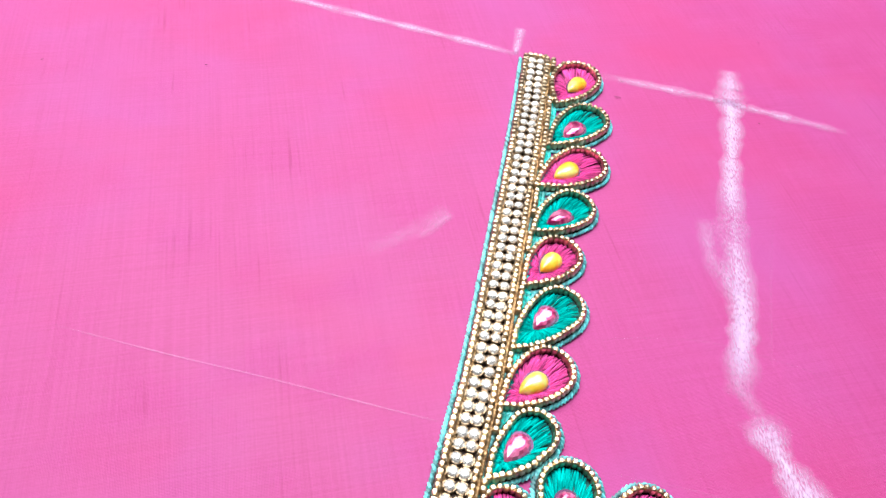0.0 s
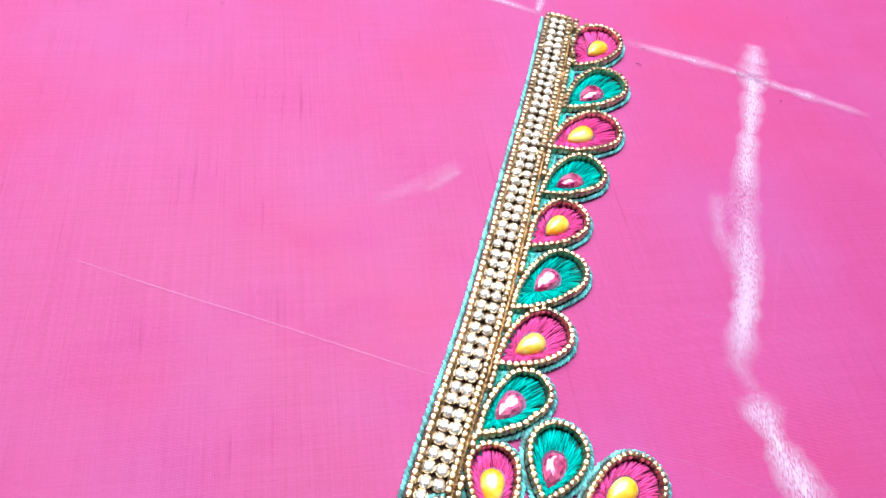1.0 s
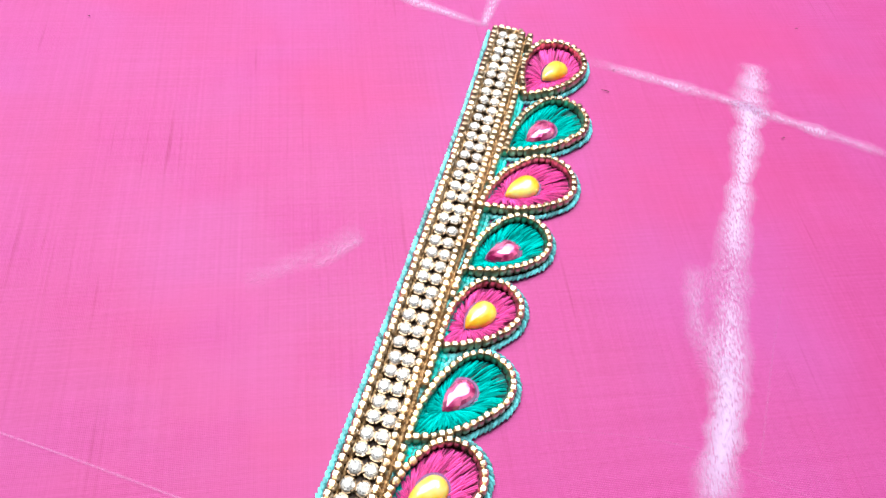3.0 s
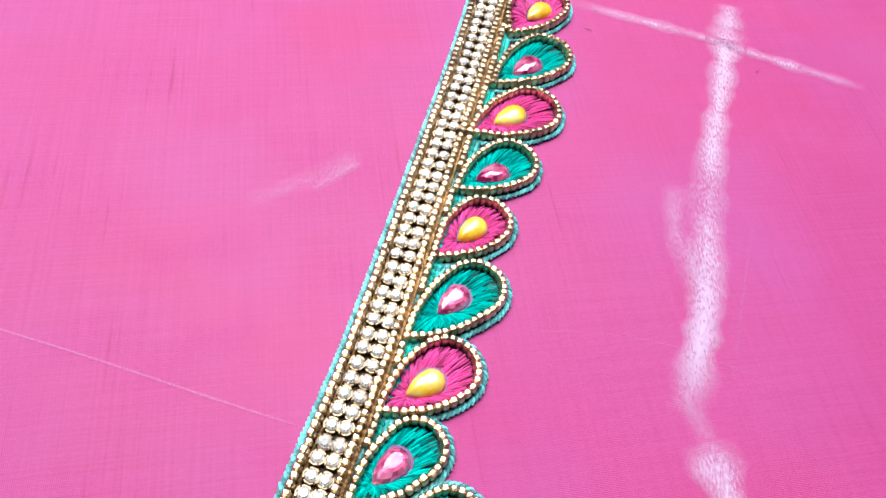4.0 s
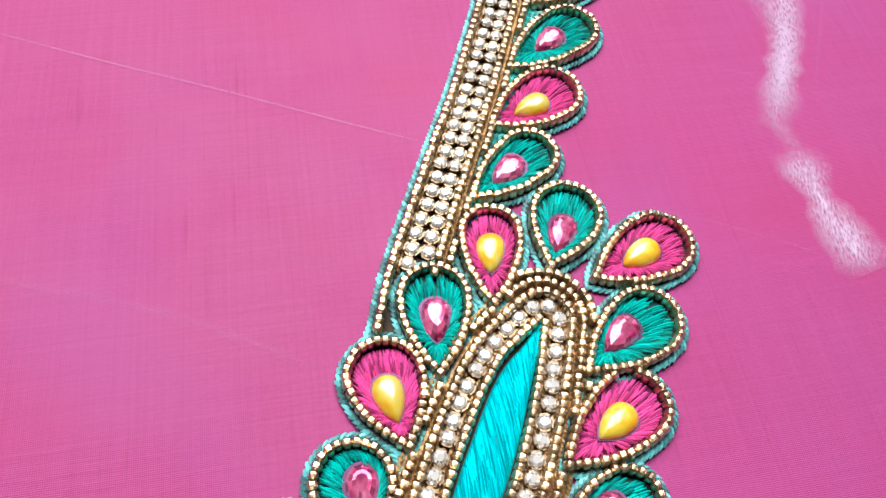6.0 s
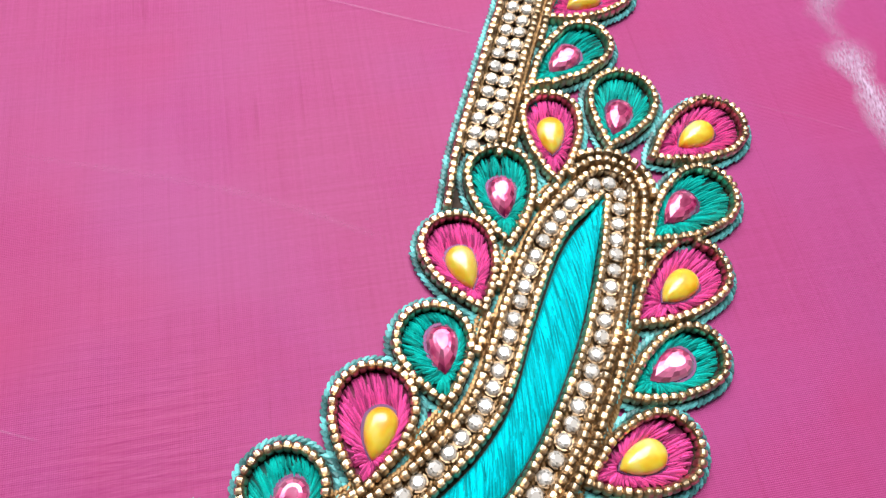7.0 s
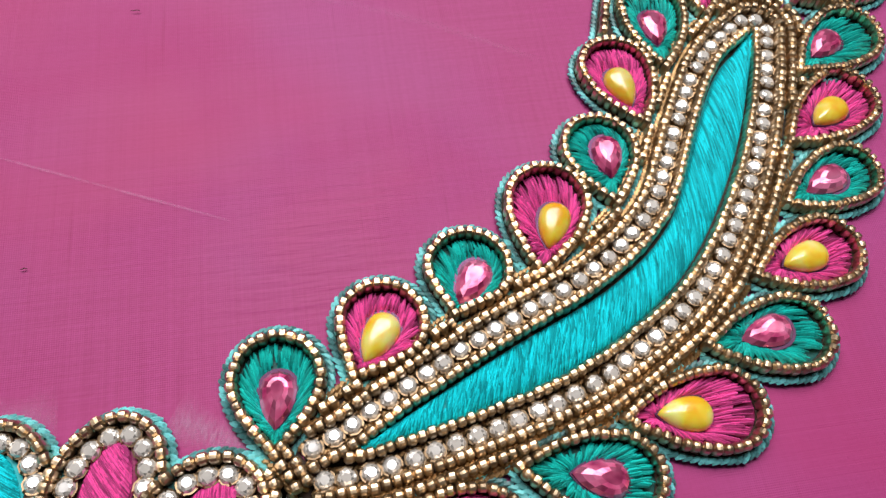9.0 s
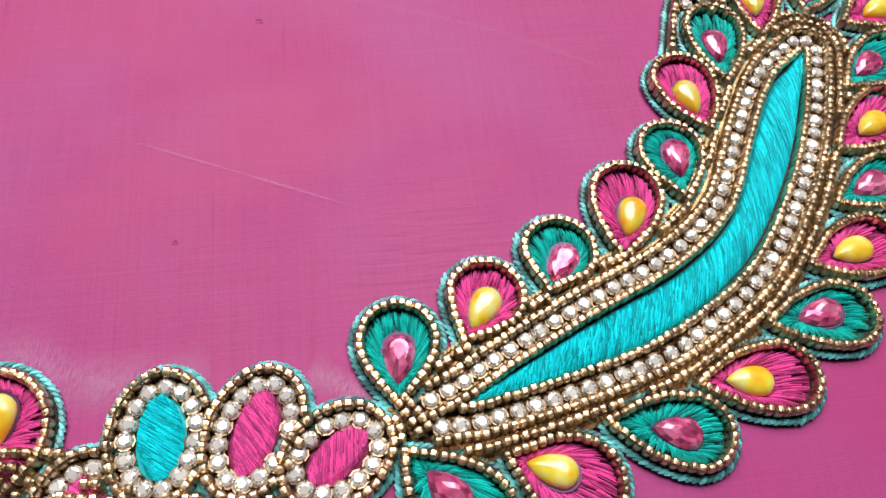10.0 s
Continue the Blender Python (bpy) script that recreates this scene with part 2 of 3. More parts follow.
def rope(line, origin, pitch, radius, z, slant, closed=False):
    """A row of slanting stitches that reads as a twisted cord."""
    bm = bmesh.new()
    for x, y, a in spaced(line, pitch, closed):
        a += slant + rng.uniform(-0.15, 0.15)
        h = pitch * rng.uniform(0.75, 0.95)
        c, s = math.cos(a) * h, math.sin(a) * h
        x, y = x - origin[0], y - origin[1]
        tube(bm, [(x - c, y - s, z - 0.35 * radius), (x - 0.4 * c, y - 0.4 * s, z + 0.25 * radius), (x + 0.4 * c, y + 0.4 * s, z + 0.25 * radius), (x + c, y + s, z - 0.35 * radius)], radius * rng.uniform(0.9, 1.1))
    return bm


def slab(outline, origin, z0, z1, crown=0.0):
    """A low pad with the given outline, swelling by crown towards its middle."""
    bm = bmesh.new()
    o = np.array(outline) - origin
    mid = o.mean(0)
    levels = [(1.0, z0), (1.0, z1), (0.7, z1 + 0.6 * crown), (0.35, z1 + 0.95 * crown)]
    rings = [[bm.verts.new(((mid[0] + f * (x - mid[0])) / 1000, (mid[1] + f * (y - mid[1])) / 1000, z / 1000)) for x, y in o] for f, z in levels]
    for a, b in zip(rings, rings[1:]):
        for k in range(len(o)):
            bm.faces.new((a[k], a[(k + 1) % len(o)], b[(k + 1) % len(o)], b[k]))
    top = bm.verts.new((mid[0] / 1000, mid[1] / 1000, (z1 + crown) / 1000))
    for k in range(len(o)):
        bm.faces.new((rings[-1][k], rings[-1][(k + 1) % len(o)], top))
    return bm


def ribbon(line, origin, left, right, z0, z1):
    """A low flat band that follows the line."""
    bm = bmesh.new()
    a, b = shifted(line, left) - origin, shifted(line, right) - origin
    rows = []
    for p, q in zip(a, b):
        rows.append([bm.verts.new((x / 1000, y / 1000, z / 1000)) for (x, y), z in ((p, z0), (p, z1), (q, z1), (q, z0))])
    for r, s in zip(rows, rows[1:]):
        for k in range(3):
            bm.faces.new((r[k], s[k], s[k + 1], r[k + 1]))
    bm.faces.new(rows[0])
    bm.faces.new(rows[-1][::-1])
    return bm


def bead_mesh(length, wide, high):
    """A short barrel bead on edge: domed top, straight sides, its axis along x; half-sizes across."""
    bm = bmesh.new()
    section = ((0.0, 1.0), (0.50, 0.97), (0.88, 0.72), (1.0, 0.22), (0.97, -0.50), (0.55, -1.0), (-0.55, -1.0), (-0.97, -0.50), (-1.0, 0.22), (-0.88, 0.72), (-0.50, 0.97))
    count = len(section)
    rings = [[bm.verts.new((x * length / 1000, f * y * wide / 1000, f * z * high / 1000)) for y, z in section] for x, f in ((-0.5, 0.60), (-0.27, 0.98), (0.0, 1.0), (0.27, 0.98), (0.5, 0.60))]
    for a, b in zip(rings, rings[1:]):
        for k in range(count):
            bm.faces.new((a[k], b[k], b[(k + 1) % count], a[(k + 1) % count]))
    bm.faces.new(rings[0])
    bm.faces.new(rings[-1][::-1])
    bmesh.ops.recalc_face_normals(bm, faces=bm.faces)
    return finish("bead", bm, GOLD)


BEADS = [bead_mesh(1.72, 0.98, 1.72), bead_mesh(1.62, 0.92, 1.66), bead_mesh(1.80, 1.02, 1.78)]


def gem_mesh():
    """A round brilliant with a table and two rows of facets."""
    bm = bmesh.new()
    rings = []
    for r, z, turn in ((1.70, 0.9, 0), (1.68, 1.25, 0), (1.26, 1.84, 0.5), (0.80, 2.04, 0)):
        rings.append([bm.verts.new((r * math.cos(a) / 1000, r * math.sin(a) / 1000, z / 1000)) for a in (2 * math.pi * (k + turn) / 8 for k in range(8))])
    for a, b, turned in ((rings[0], rings[1], 0), (rings[1], rings[2], 1), (rings[2], rings[3], 2)):
        for k in range(8):
            j = (k + 1) % 8
            if turned == 0:
                bm.faces.new((a[k], a[j], b[j], b[k]))
            elif turned == 1:
                bm.faces.new((a[k], a[j], b[k]))
                bm.faces.new((a[j], b[j], b[k]))
            else:
                bm.faces.new((a[k], a[j], b[j]))
                bm.faces.new((a[k], b[j], b[k]))
    bm.faces.new(rings[3])
    bmesh.ops.recalc_face_normals(bm, faces=bm.faces)
    # facets are split so that each takes its own painted sparkle
    bmesh.ops.split_edges(bm, edges=bm.edges)
    return finish("crystal", bm, CRYSTAL)


def cup_mesh():
    """The setting: a low cup with four claws folded over the stone."""
    bm = bmesh.new()
    bmesh.ops.create_cone(bm, cap_ends=True, segments=10, radius1=1.75 / 1000, radius2=1.9 / 1000, depth=1.1 / 1000, matrix=Matrix.Translation((0, 0, 0.75 / 1000)))
    for k in range(4):
        a = math.pi * (k + 0.5) / 2
        tube(bm, [(1.85 * math.cos(a), 1.85 * math.sin(a), 0.4), (1.8 * math.cos(a), 1.8 * math.sin(a), 1.4), (1.45 * math.cos(a), 1.45 * math.sin(a), 1.85)], 0.2, 4)
    return finish("rhinestone", bm, CUP)


GEM, CUPS = gem_mesh(), cup_mesh()
taken = {}


def is_free(x, y, gap):
    """Whether no bead or stone stands nearer than gap; if so the place is taken."""
    i, j = int(x // 4), int(y // 4)
    for a in (i - 1, i, i + 1):
        for b in (j - 1, j, j + 1):
            if any(math.hypot(x - u, y - v) < gap + g for u, v, g in taken.get((a, b), ())):
                return False
    return True


def take(x, y, g=0.0):
    taken.setdefault((int(x // 4), int(y // 4)), []).append((x, y, g))


def bead_row(line, parent, pitch=1.9, closed=False, gap=1.5, z=2.05):
    o = parent.location * 1000
    for x, y, a in spaced(line, pitch, closed):
        if not is_free(x, y, gap):
            continue
        take(x, y)
        b = part("bead", BEADS[rng.randrange(3)], parent)
        b.matrix_basis = pose((x - o.x + rng.uniform(-0.1, 0.1)) / 1000, (y - o.y + rng.uniform(-0.1, 0.1)) / 1000, (z + rng.uniform(-0.1, 0.1)) / 1000, rng.uniform(-6, 6), rng.uniform(-5, 5), math.degrees(a) + rng.uniform(-8, 8)) @ Matrix.Diagonal((pitch / 1.78, max(1, pitch / 2.0), max(1, pitch / 2.3), 1))


def stone_row(line, parent, pitch=3.9, closed=False, gap=1.7):
    o = parent.location * 1000
    for x, y, a in spaced(line, pitch, closed):
        if not is_free(x, y, gap):
            continue
        take(x, y, 0.6)
        c = part("rhinestone", CUPS, parent, "round clear crystal in a tarnished setting")
        c.matrix_basis = pose((x - o.x) / 1000, (y - o.y) / 1000, 0.35 / 1000, rng.uniform(-9, 9), rng.uniform(-9, 9), math.degrees(a) + rng.uniform(-20, 20))
        part("crystal", GEM, c)


def tear(tx, ty, kx, ky, r, open_angle=38, steps=12):
    """A closed drop outline: its point at (tx, ty), its round end about (kx, ky)."""
    d = math.hypot(kx - tx, ky - ty)
    a = math.radians(open_angle)
    h = 0.36 * d
    b = [np.array(v) for v in ((0, 0), (h * math.cos(a), h * math.sin(a)), (d - 0.42 * d, r), (d, r))]
    half = [(1 - u) ** 3 * b[0] + 3 * u * (1 - u) ** 2 * b[1] + 3 * u * u * (1 - u) * b[2] + u**3 * b[3] for u in np.arange(steps) / steps]
    half += [np.array((d + r * math.sin(v), r * math.cos(v))) for v in np.linspace(0, math.pi / 2, steps)]
    half = np.array(half)
    full = np.vstack([half, (half * (1, -1))[-2:0:-1]])
    c, s = (kx - tx) / d, (ky - ty) / d
    return full @ np.array(((c, s), (-s, c))) + (tx, ty)


def drop_stone(long, wide, faceted):
    """A drop-shaped stone with its point towards -x before turning: a smooth dome or a cut top."""
    shape = tear(-0.56 * long, 0, 0.44 * long - wide / 2, 0, wide / 2, 50, 4 if faceted else 9)
    bm = bmesh.new()
    levels = ((1.0, 0.0), (1.0, 0.5), (0.82, 1.2), (0.58, 1.6), (0.36, 1.72)) if faceted else ((1.0, 0.0), (1.0, 0.5), (0.94, 1.1), (0.82, 1.6), (0.64, 1.98), (0.42, 2.2), (0.2, 2.28))
    rings = [[bm.verts.new(((f * u + (1 - f) * 0.15 * long) / 1000, f * v / 1000, z / 1000)) for u, v in shape] for f, z in levels]
    for a, b in zip(rings, rings[1:]):
        for k in range(len(shape)):
            bm.faces.new((a[k], a[(k + 1) % len(shape)], b[(k + 1) % len(shape)], b[k]))
    bm.faces.new(rings[-1])
    bmesh.ops.recalc_face_normals(bm, faces=bm.faces)
    if faceted:
        # separate facets, each with a painted glint or shade
        bmesh.ops.split_edges(bm, edges=bm.edges)
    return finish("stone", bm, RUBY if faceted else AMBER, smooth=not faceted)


def lined(shape, count):
    """The closed outline as that many evenly spaced points."""
    ring = np.vstack([shape, shape[:1]])
    run = np.r_[0, np.cumsum(np.linalg.norm(np.diff(ring, axis=0), axis=1))]
    at = np.arange(count) * run[-1] / count
    return np.c_[np.interp(at, run, ring[:, 0]), np.interp(at, run, ring[:, 1])]


def petal(colour, tx, ty, kx, ky, r, sx, sy, open_angle=38, size=1.0, where="beside the crystal band", pitch=1.74):
    """One petal: teal edging cord, a ring of gold beads, radiating satin stitch and a drop stone in its middle."""
    pink = colour == "pink"
    words = "magenta" if pink else "teal"
    jewel = "smooth yellow cabochon" if pink else "cut pink glass drop"
    ob = thing("petal_motif", tx, ty, f"{words} satin-stitch petal with {jewel} and gold bead rim", "embroidery", "bead-rimmed petals " + where)
    o = np.array((tx, ty))
    rim = tear(tx, ty, kx, ky, r, open_angle)
    inner, edge, under = shifted(rim, -1.0, True), shifted(rim, 1.7, True), shifted(rim, 1.2, True)
    if np.ptp(inner[:, 0]) > np.ptp(rim[:, 0]):
        inner, edge, under = shifted(rim, 1.0, True), shifted(rim, -1.7, True), shifted(rim, -1.2, True)
    part("backing", finish("backing", slab(lined(under, 60), o, 0.0, 0.22), TEAL), ob)
    part("edging_cord", finish("edging_cord", rope(lined(edge, 90), o, 1.25, 0.52, 0.5, 0.5, True), EDGE), ob, "pale teal chain-stitch cord")
    loop = lined(rim, 90)
    # dark band that paints the shaded foot of the bead rim
    part("rim_padding", finish("rim_padding", ribbon(np.vstack([loop, loop[:2]]), o, -1.0, 1.0, 0.1, 0.9), SHADE_AND_FIBRE_BROWN), ob, "dark brown band painting the shade under the bead rim")
    thread = MAGENTA if pink else TEAL
    # the pad's dark colour paints the shade seen between stitches
    part("pad", finish("pad", slab(lined(inner, 44), o, 0.2, 0.55, 0.35), SHADE_MAGENTA if pink else SHADE_TEAL), ob)
    # stone
    angle = math.atan2(sy - ty, sx - tx)
    long, wide = 9.9 * size, 6.2 * size
    shadow_rim_shape = tear(-0.56 * long - 0.4, 0, 0.44 * long - wide / 2, 0, wide / 2 + 0.6, 50, 6)
    turn = pose((sx - tx) / 1000, (sy - ty) / 1000, 0.85 / 1000, rng.uniform(-5, 5), rng.uniform(-5, 5), math.degrees(angle) + rng.uniform(-4, 4))
    # base under the stone, its dark edge an added shadow outline
    base = part("setting", finish("setting", slab(shadow_rim_shape, np.zeros(2), -0.3, 0.42), RIM_SHADOW), ob, "dark rim painting the shadow gap round the stone")
    base.matrix_basis = turn
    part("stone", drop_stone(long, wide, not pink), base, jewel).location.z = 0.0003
    # satin stitch from the rim to the stone
    bm = bmesh.new()
    c, s = math.cos(angle), math.sin(angle)
    hole = tear(-0.56 * long, 0, 0.44 * long - wide / 2, 0, wide / 2) @ np.array(((c, s), (-s, c))) + (sx, sy)
    count = int(24 + 5.6 * r)
    a, b = lined(inner, 4 * count), lined(hole, 4 * count)
    for k in range(6 * count):
        i = rng.randrange(4 * count)
        sweep = i - 0.85 * 4 * count * math.sin(2 * math.pi * i / (4 * count)) / (2 * math.pi)
        j = int(sweep + rng.uniform(-6, 6)) % (4 * count)
        p, q = a[i] - o, b[j] - o
        start, end = ((rng.uniform(0.0, 0.1), rng.uniform(0.5, 0.75)), (rng.uniform(0.2, 0.4), rng.uniform(0.75, 0.9)), (rng.uniform(0.45, 0.6), 1.0))[k % 3]
        bend = rng.uniform(-0.35, 0.35)
        lift = rng.uniform(0.0, 0.4)
        line = []
        for u in np.linspace(start, end, 5):
            w = p + (q - p) * u + bend * math.sin(math.pi * (u - start) / (end - start)) * np.array((c, s))
            line.append((w[0], w[1], 0.72 + lift + 0.75 * math.sin(math.pi * min(1, u + 0.12))))
        tube(bm, line, rng.uniform(0.14, 0.32), 4)
    part("satin_stitch", finish("satin_stitch", bm, thread), ob, f"{words} satin stitch")
    bead_row(rim, ob, pitch, True, 1.1)
    return ob


def medallion(colour, x, y, a, b, angle):
    """An oval of satin stitch ringed by crystals, gold beads and a cord."""
    words = "magenta" if colour == "pink" else "turquoise"
    ob = thing("oval_motif", x, y, f"{words} satin-stitch oval ringed by crystals and gold beads", "embroidery", "crystal-ringed ovals")
    o = np.array((x, y))
    c, s = math.cos(math.radians(angle)), math.sin(math.radians(angle))

    def ring(more, count=48):
        return np.array([((a + more) * math.cos(v) * c - (b + more) * math.sin(v) * s + x, (a + more) * math.cos(v) * s + (b + more) * math.sin(v) * c + y) for v in np.linspace(0, 2 * math.pi, count, endpoint=False)])

    part("backing", finish("backing", slab(ring(5.6), o, 0, 0.22), TEAL), ob)
    # dark sheet as painted shade between crystals and beads
    part("padding", finish("padding", slab(ring(4.6), o, 0.1, 0.42), SHADE_AND_FIBRE_BROWN), ob)
    part("edging_cord", finish("edging_cord", rope(ring(5.8, 80), o, 1.25, 0.52, 0.5, 0.5, True), EDGE), ob, "pale teal chain-stitch cord")
    thread = MAGENTA if colour == "pink" else TURQUOISE
    # darkened pad: painted shade in the gaps of the satin
    part("pad", finish("pad", slab(ring(0.1), o, 0.3, 0.6, 0.7), SHADE_MAGENTA if colour == "pink" else SHADE_TURQUOISE), ob)
    bm = bmesh.new()
    for k in range(400):
        v = rng.uniform(-0.98, 0.98)
        h = b * math.sqrt(1 - v * v)
        line = []
        for u in np.linspace(-1, 1, 7):
            p, q = a * v + 2.6 * u * math.sqrt(1 - v * v), h * u
            line.append((p * c - q * s, p * s + q * c, 0.85 + 1.05 * math.sqrt(max(0, 1 - u * u)) * (1 - 0.4 * v * v) + rng.uniform(-0.12, 0.16)))
        tube(bm, line, rng.uniform(0.2, 0.36), 4)
    part("satin_stitch", finish("satin_stitch", bm, thread), ob, f"{words} satin stitch")
    stone_row(ring(1.9), ob, 3.3, True, 1.5)
    bead_row(ring(4.5), ob, 2.0, True, 1.2)
    return ob


# ---- the cloth and an unseen room added round it ----
def cloth():
    n = 180
    x = np.linspace(-0.5, 0.5, n + 1)
    verts = [(u, v + 0.08, 0.00025 * noise.noise((u * 9, v * 7, 0)) + 0.0001 * noise.noise((u * 40, v * 25, 3)) - 0.0004) for v in x for u in x]
    faces = [(k * (n + 1) + j, k * (n + 1) + j + 1, (k + 1) * (n + 1) + j + 1, (k + 1) * (n + 1) + j) for k in range(n) for j in range(n)]
    me = bpy.data.meshes.new("silk_cloth")
    me.from_pydata(verts, [], faces)
    me.materials.append(SILK)
    me.shade_smooth()
    ob = tagged(new("silk_cloth", me), "bright pink raw silk cloth stretched flat", "cloth", kind="structure")
    thick = ob.modifiers.new("thickness", "SOLIDIFY")
    thick.thickness, thick.offset = 0.0004, -1
    return ob


def box(name, x0, x1, y0, y1, z0, z1, label):
    bm = bmesh.new()
    bmesh.ops.create_cube(bm, size=1, matrix=Matrix.LocRotScale(((x0 + x1) / 2, (y0 + y1) / 2, (z0 + z1) / 2), None, (x1 - x0, y1 - y0, z1 - z0)))
    return tagged(new(name, finish(name, bm, ADDED_ROOM)), label, name.split("_")[0], kind="structure")


cloth()
# unseen floor, walls and ceiling, added to shape light and reflections
box("floor", -1.6, 1.6, -1.5, 1.9, -0.75, -0.7, "plain grey floor of an unseen, added room")
box("wall_west", -1.7, -1.6, -1.5, 1.9, -0.75, 1.6, "plain unseen wall, added round the cloth")
box("wall_east", 1.6, 1.7, -1.5, 1.9, -0.75, 1.6, "plain unseen wall, added round the cloth")
box("wall_south", -1.7, 1.7, -1.6, -1.5, -0.75, 1.6, "plain unseen wall, added round the cloth")
box("wall_north", -1.7, 1.7, 1.9, 2.0, -0.75, 1.6, "plain unseen wall, added round the cloth")
# the added roof leaves an opening, x -1.25 to 0.6, y 0.28 to 1.62
box("ceiling_south", -1.7, 1.7, -1.6, 0.28, 1.6, 1.7, "plain unseen ceiling, added beside an added roof opening")
box("ceiling_north", -1.7, 1.7, 1.62, 2.0, 1.6, 1.7, "plain unseen ceiling, added beside an added roof opening")
box("ceiling_west", -1.7, -1.25, 0.28, 1.62, 1.6, 1.7, "plain unseen ceiling, added beside an added roof opening")
box("ceiling_east", 0.6, 1.7, 0.28, 1.62, 1.6, 1.7, "plain unseen ceiling, added beside an added roof opening")


# ---- the petals ----
COLUMN = "beside the crystal band"
petal("pink", 43.6, 226.3, 53.4, 243.2, 8.9, 53.0, 239.5, 44, 1.1, pitch=2.2)
petal("teal", 38.7, 202.6, 54.4, 218.0, 8.1, 49.2, 212.9, size=1.1, pitch=2.15)
petal("pink", 32.5, 181.8, 50.3, 193.4, 8.3, 44.5, 190.6, size=1.1, pitch=2.1)
petal("teal", 30.0, 160.7, 44.3, 172.1, 7.4, 40.2, 168.2, pitch=2.0)
petal("pink", 25.6, 138.2, 37.7, 150.9, 7.3, 35.2, 148.5, pitch=1.9)
petal("teal", 21.1, 115.3, 36.5, 130.4, 7.3, 31.7, 127.0, pitch=1.9)
petal("pink", 16.8, 96.6, 31.0, 108.2, 7.5, 27.0, 104.4, pitch=1.9)
petal("teal", 12.9, 75.8, 25.7, 89.1, 6.4, 21.1, 85.1, pitch=1.9)
CROWN = "round the turquoise leaf"
petal("pink", 17.9, 50.4, 17.0, 67.2, 6.4, 17.2, 63.1, where=CROWN)
petal("teal", 30.0, 60.0, 34.0, 73.7, 7.5, 33.0, 69.3, where=CROWN)
petal("pink", 39.4, 57.8, 54.1, 67.5, 7.3, 50.5, 65.2, where=CROWN)
petal("teal", 36.9, 37.1, 49.7, 48.7, 7.1, 44.6, 46.1, where=CROWN)
petal("pink", 32.2, 18.4, 45.5, 30.5, 7.0, 42.5, 27.4, where=CROWN)
petal("teal", 29.5, 3.7, 43.2, 12.3, 6.2, 39.1, 10.4, where=CROWN)
petal("pink", 21.2, -12.5, 35.7, -5.7, 6.7, 32.1, -7.3, where=CROWN)
petal("teal", 10.7, -26.7, 27.1, -22.8, 6.7, 22.8, -22.9, where=CROWN)
petal("pink", -4.5, -40.7, 12.8, -37.7, 6.8, 6.5, -39.0, where=CROWN)
petal("teal", -22.4, -49.9, -5.5, -50.3, 6.8, -8.3, -50.6, where=CROWN)
petal("pink", -41.3, -58.0, -27.8, -61.7, 8.2, -32.1, -59.8, where=CROWN)
petal("teal", -59.9, -59.2, -47.2, -69.6, 8.6, -50.8, -65.5, where=CROWN)
petal("teal", 7.5, 34.6, 5.5, 51.0, 7.0, 6.2, 46.8, where=CROWN)
petal("pink", 2.5, 19.8, -3.2, 33.3, 7.4, -2.0, 29.6, where=CROWN)
petal("teal", -4.1, 0.5, -7.3, 13.0, 7.2, -5.5, 12.1, where=CROWN)
petal("pink", -18.8, -15.3, -17.7, 0.0, 7.6, -16.4, -4.4, where=CROWN)
petal("teal", -34.2, -24.7, -32.3, -15.6, 7.5, -31.2, -17.4, where=CROWN)
petal("pink", -50.7, -37.1, -46.9, -27.2, 7.5, -47.1, -29.2, where=CROWN)
petal("teal", -61.8, -50.7, -63.5, -38.2, 7.4, -62.9, -41.2, where=CROWN)
petal("pink", -133.0, -80.0, -134.5, -63.4, 11.4, -133.4, -61.0, size=1.2, where="beyond the ovals")

# ---- the ovals ----
medallion("pink", -71.8, -61.0, 6.2, 3.9, 40.6)
medallion("pink", -87.3, -58.3, 7.6, 4.0, 78)
medallion("teal", -103.8, -60.8, 7.4, 4.3, 97)
medallion("pink", -113.8, -75.0, 6.0, 4.0, 90)


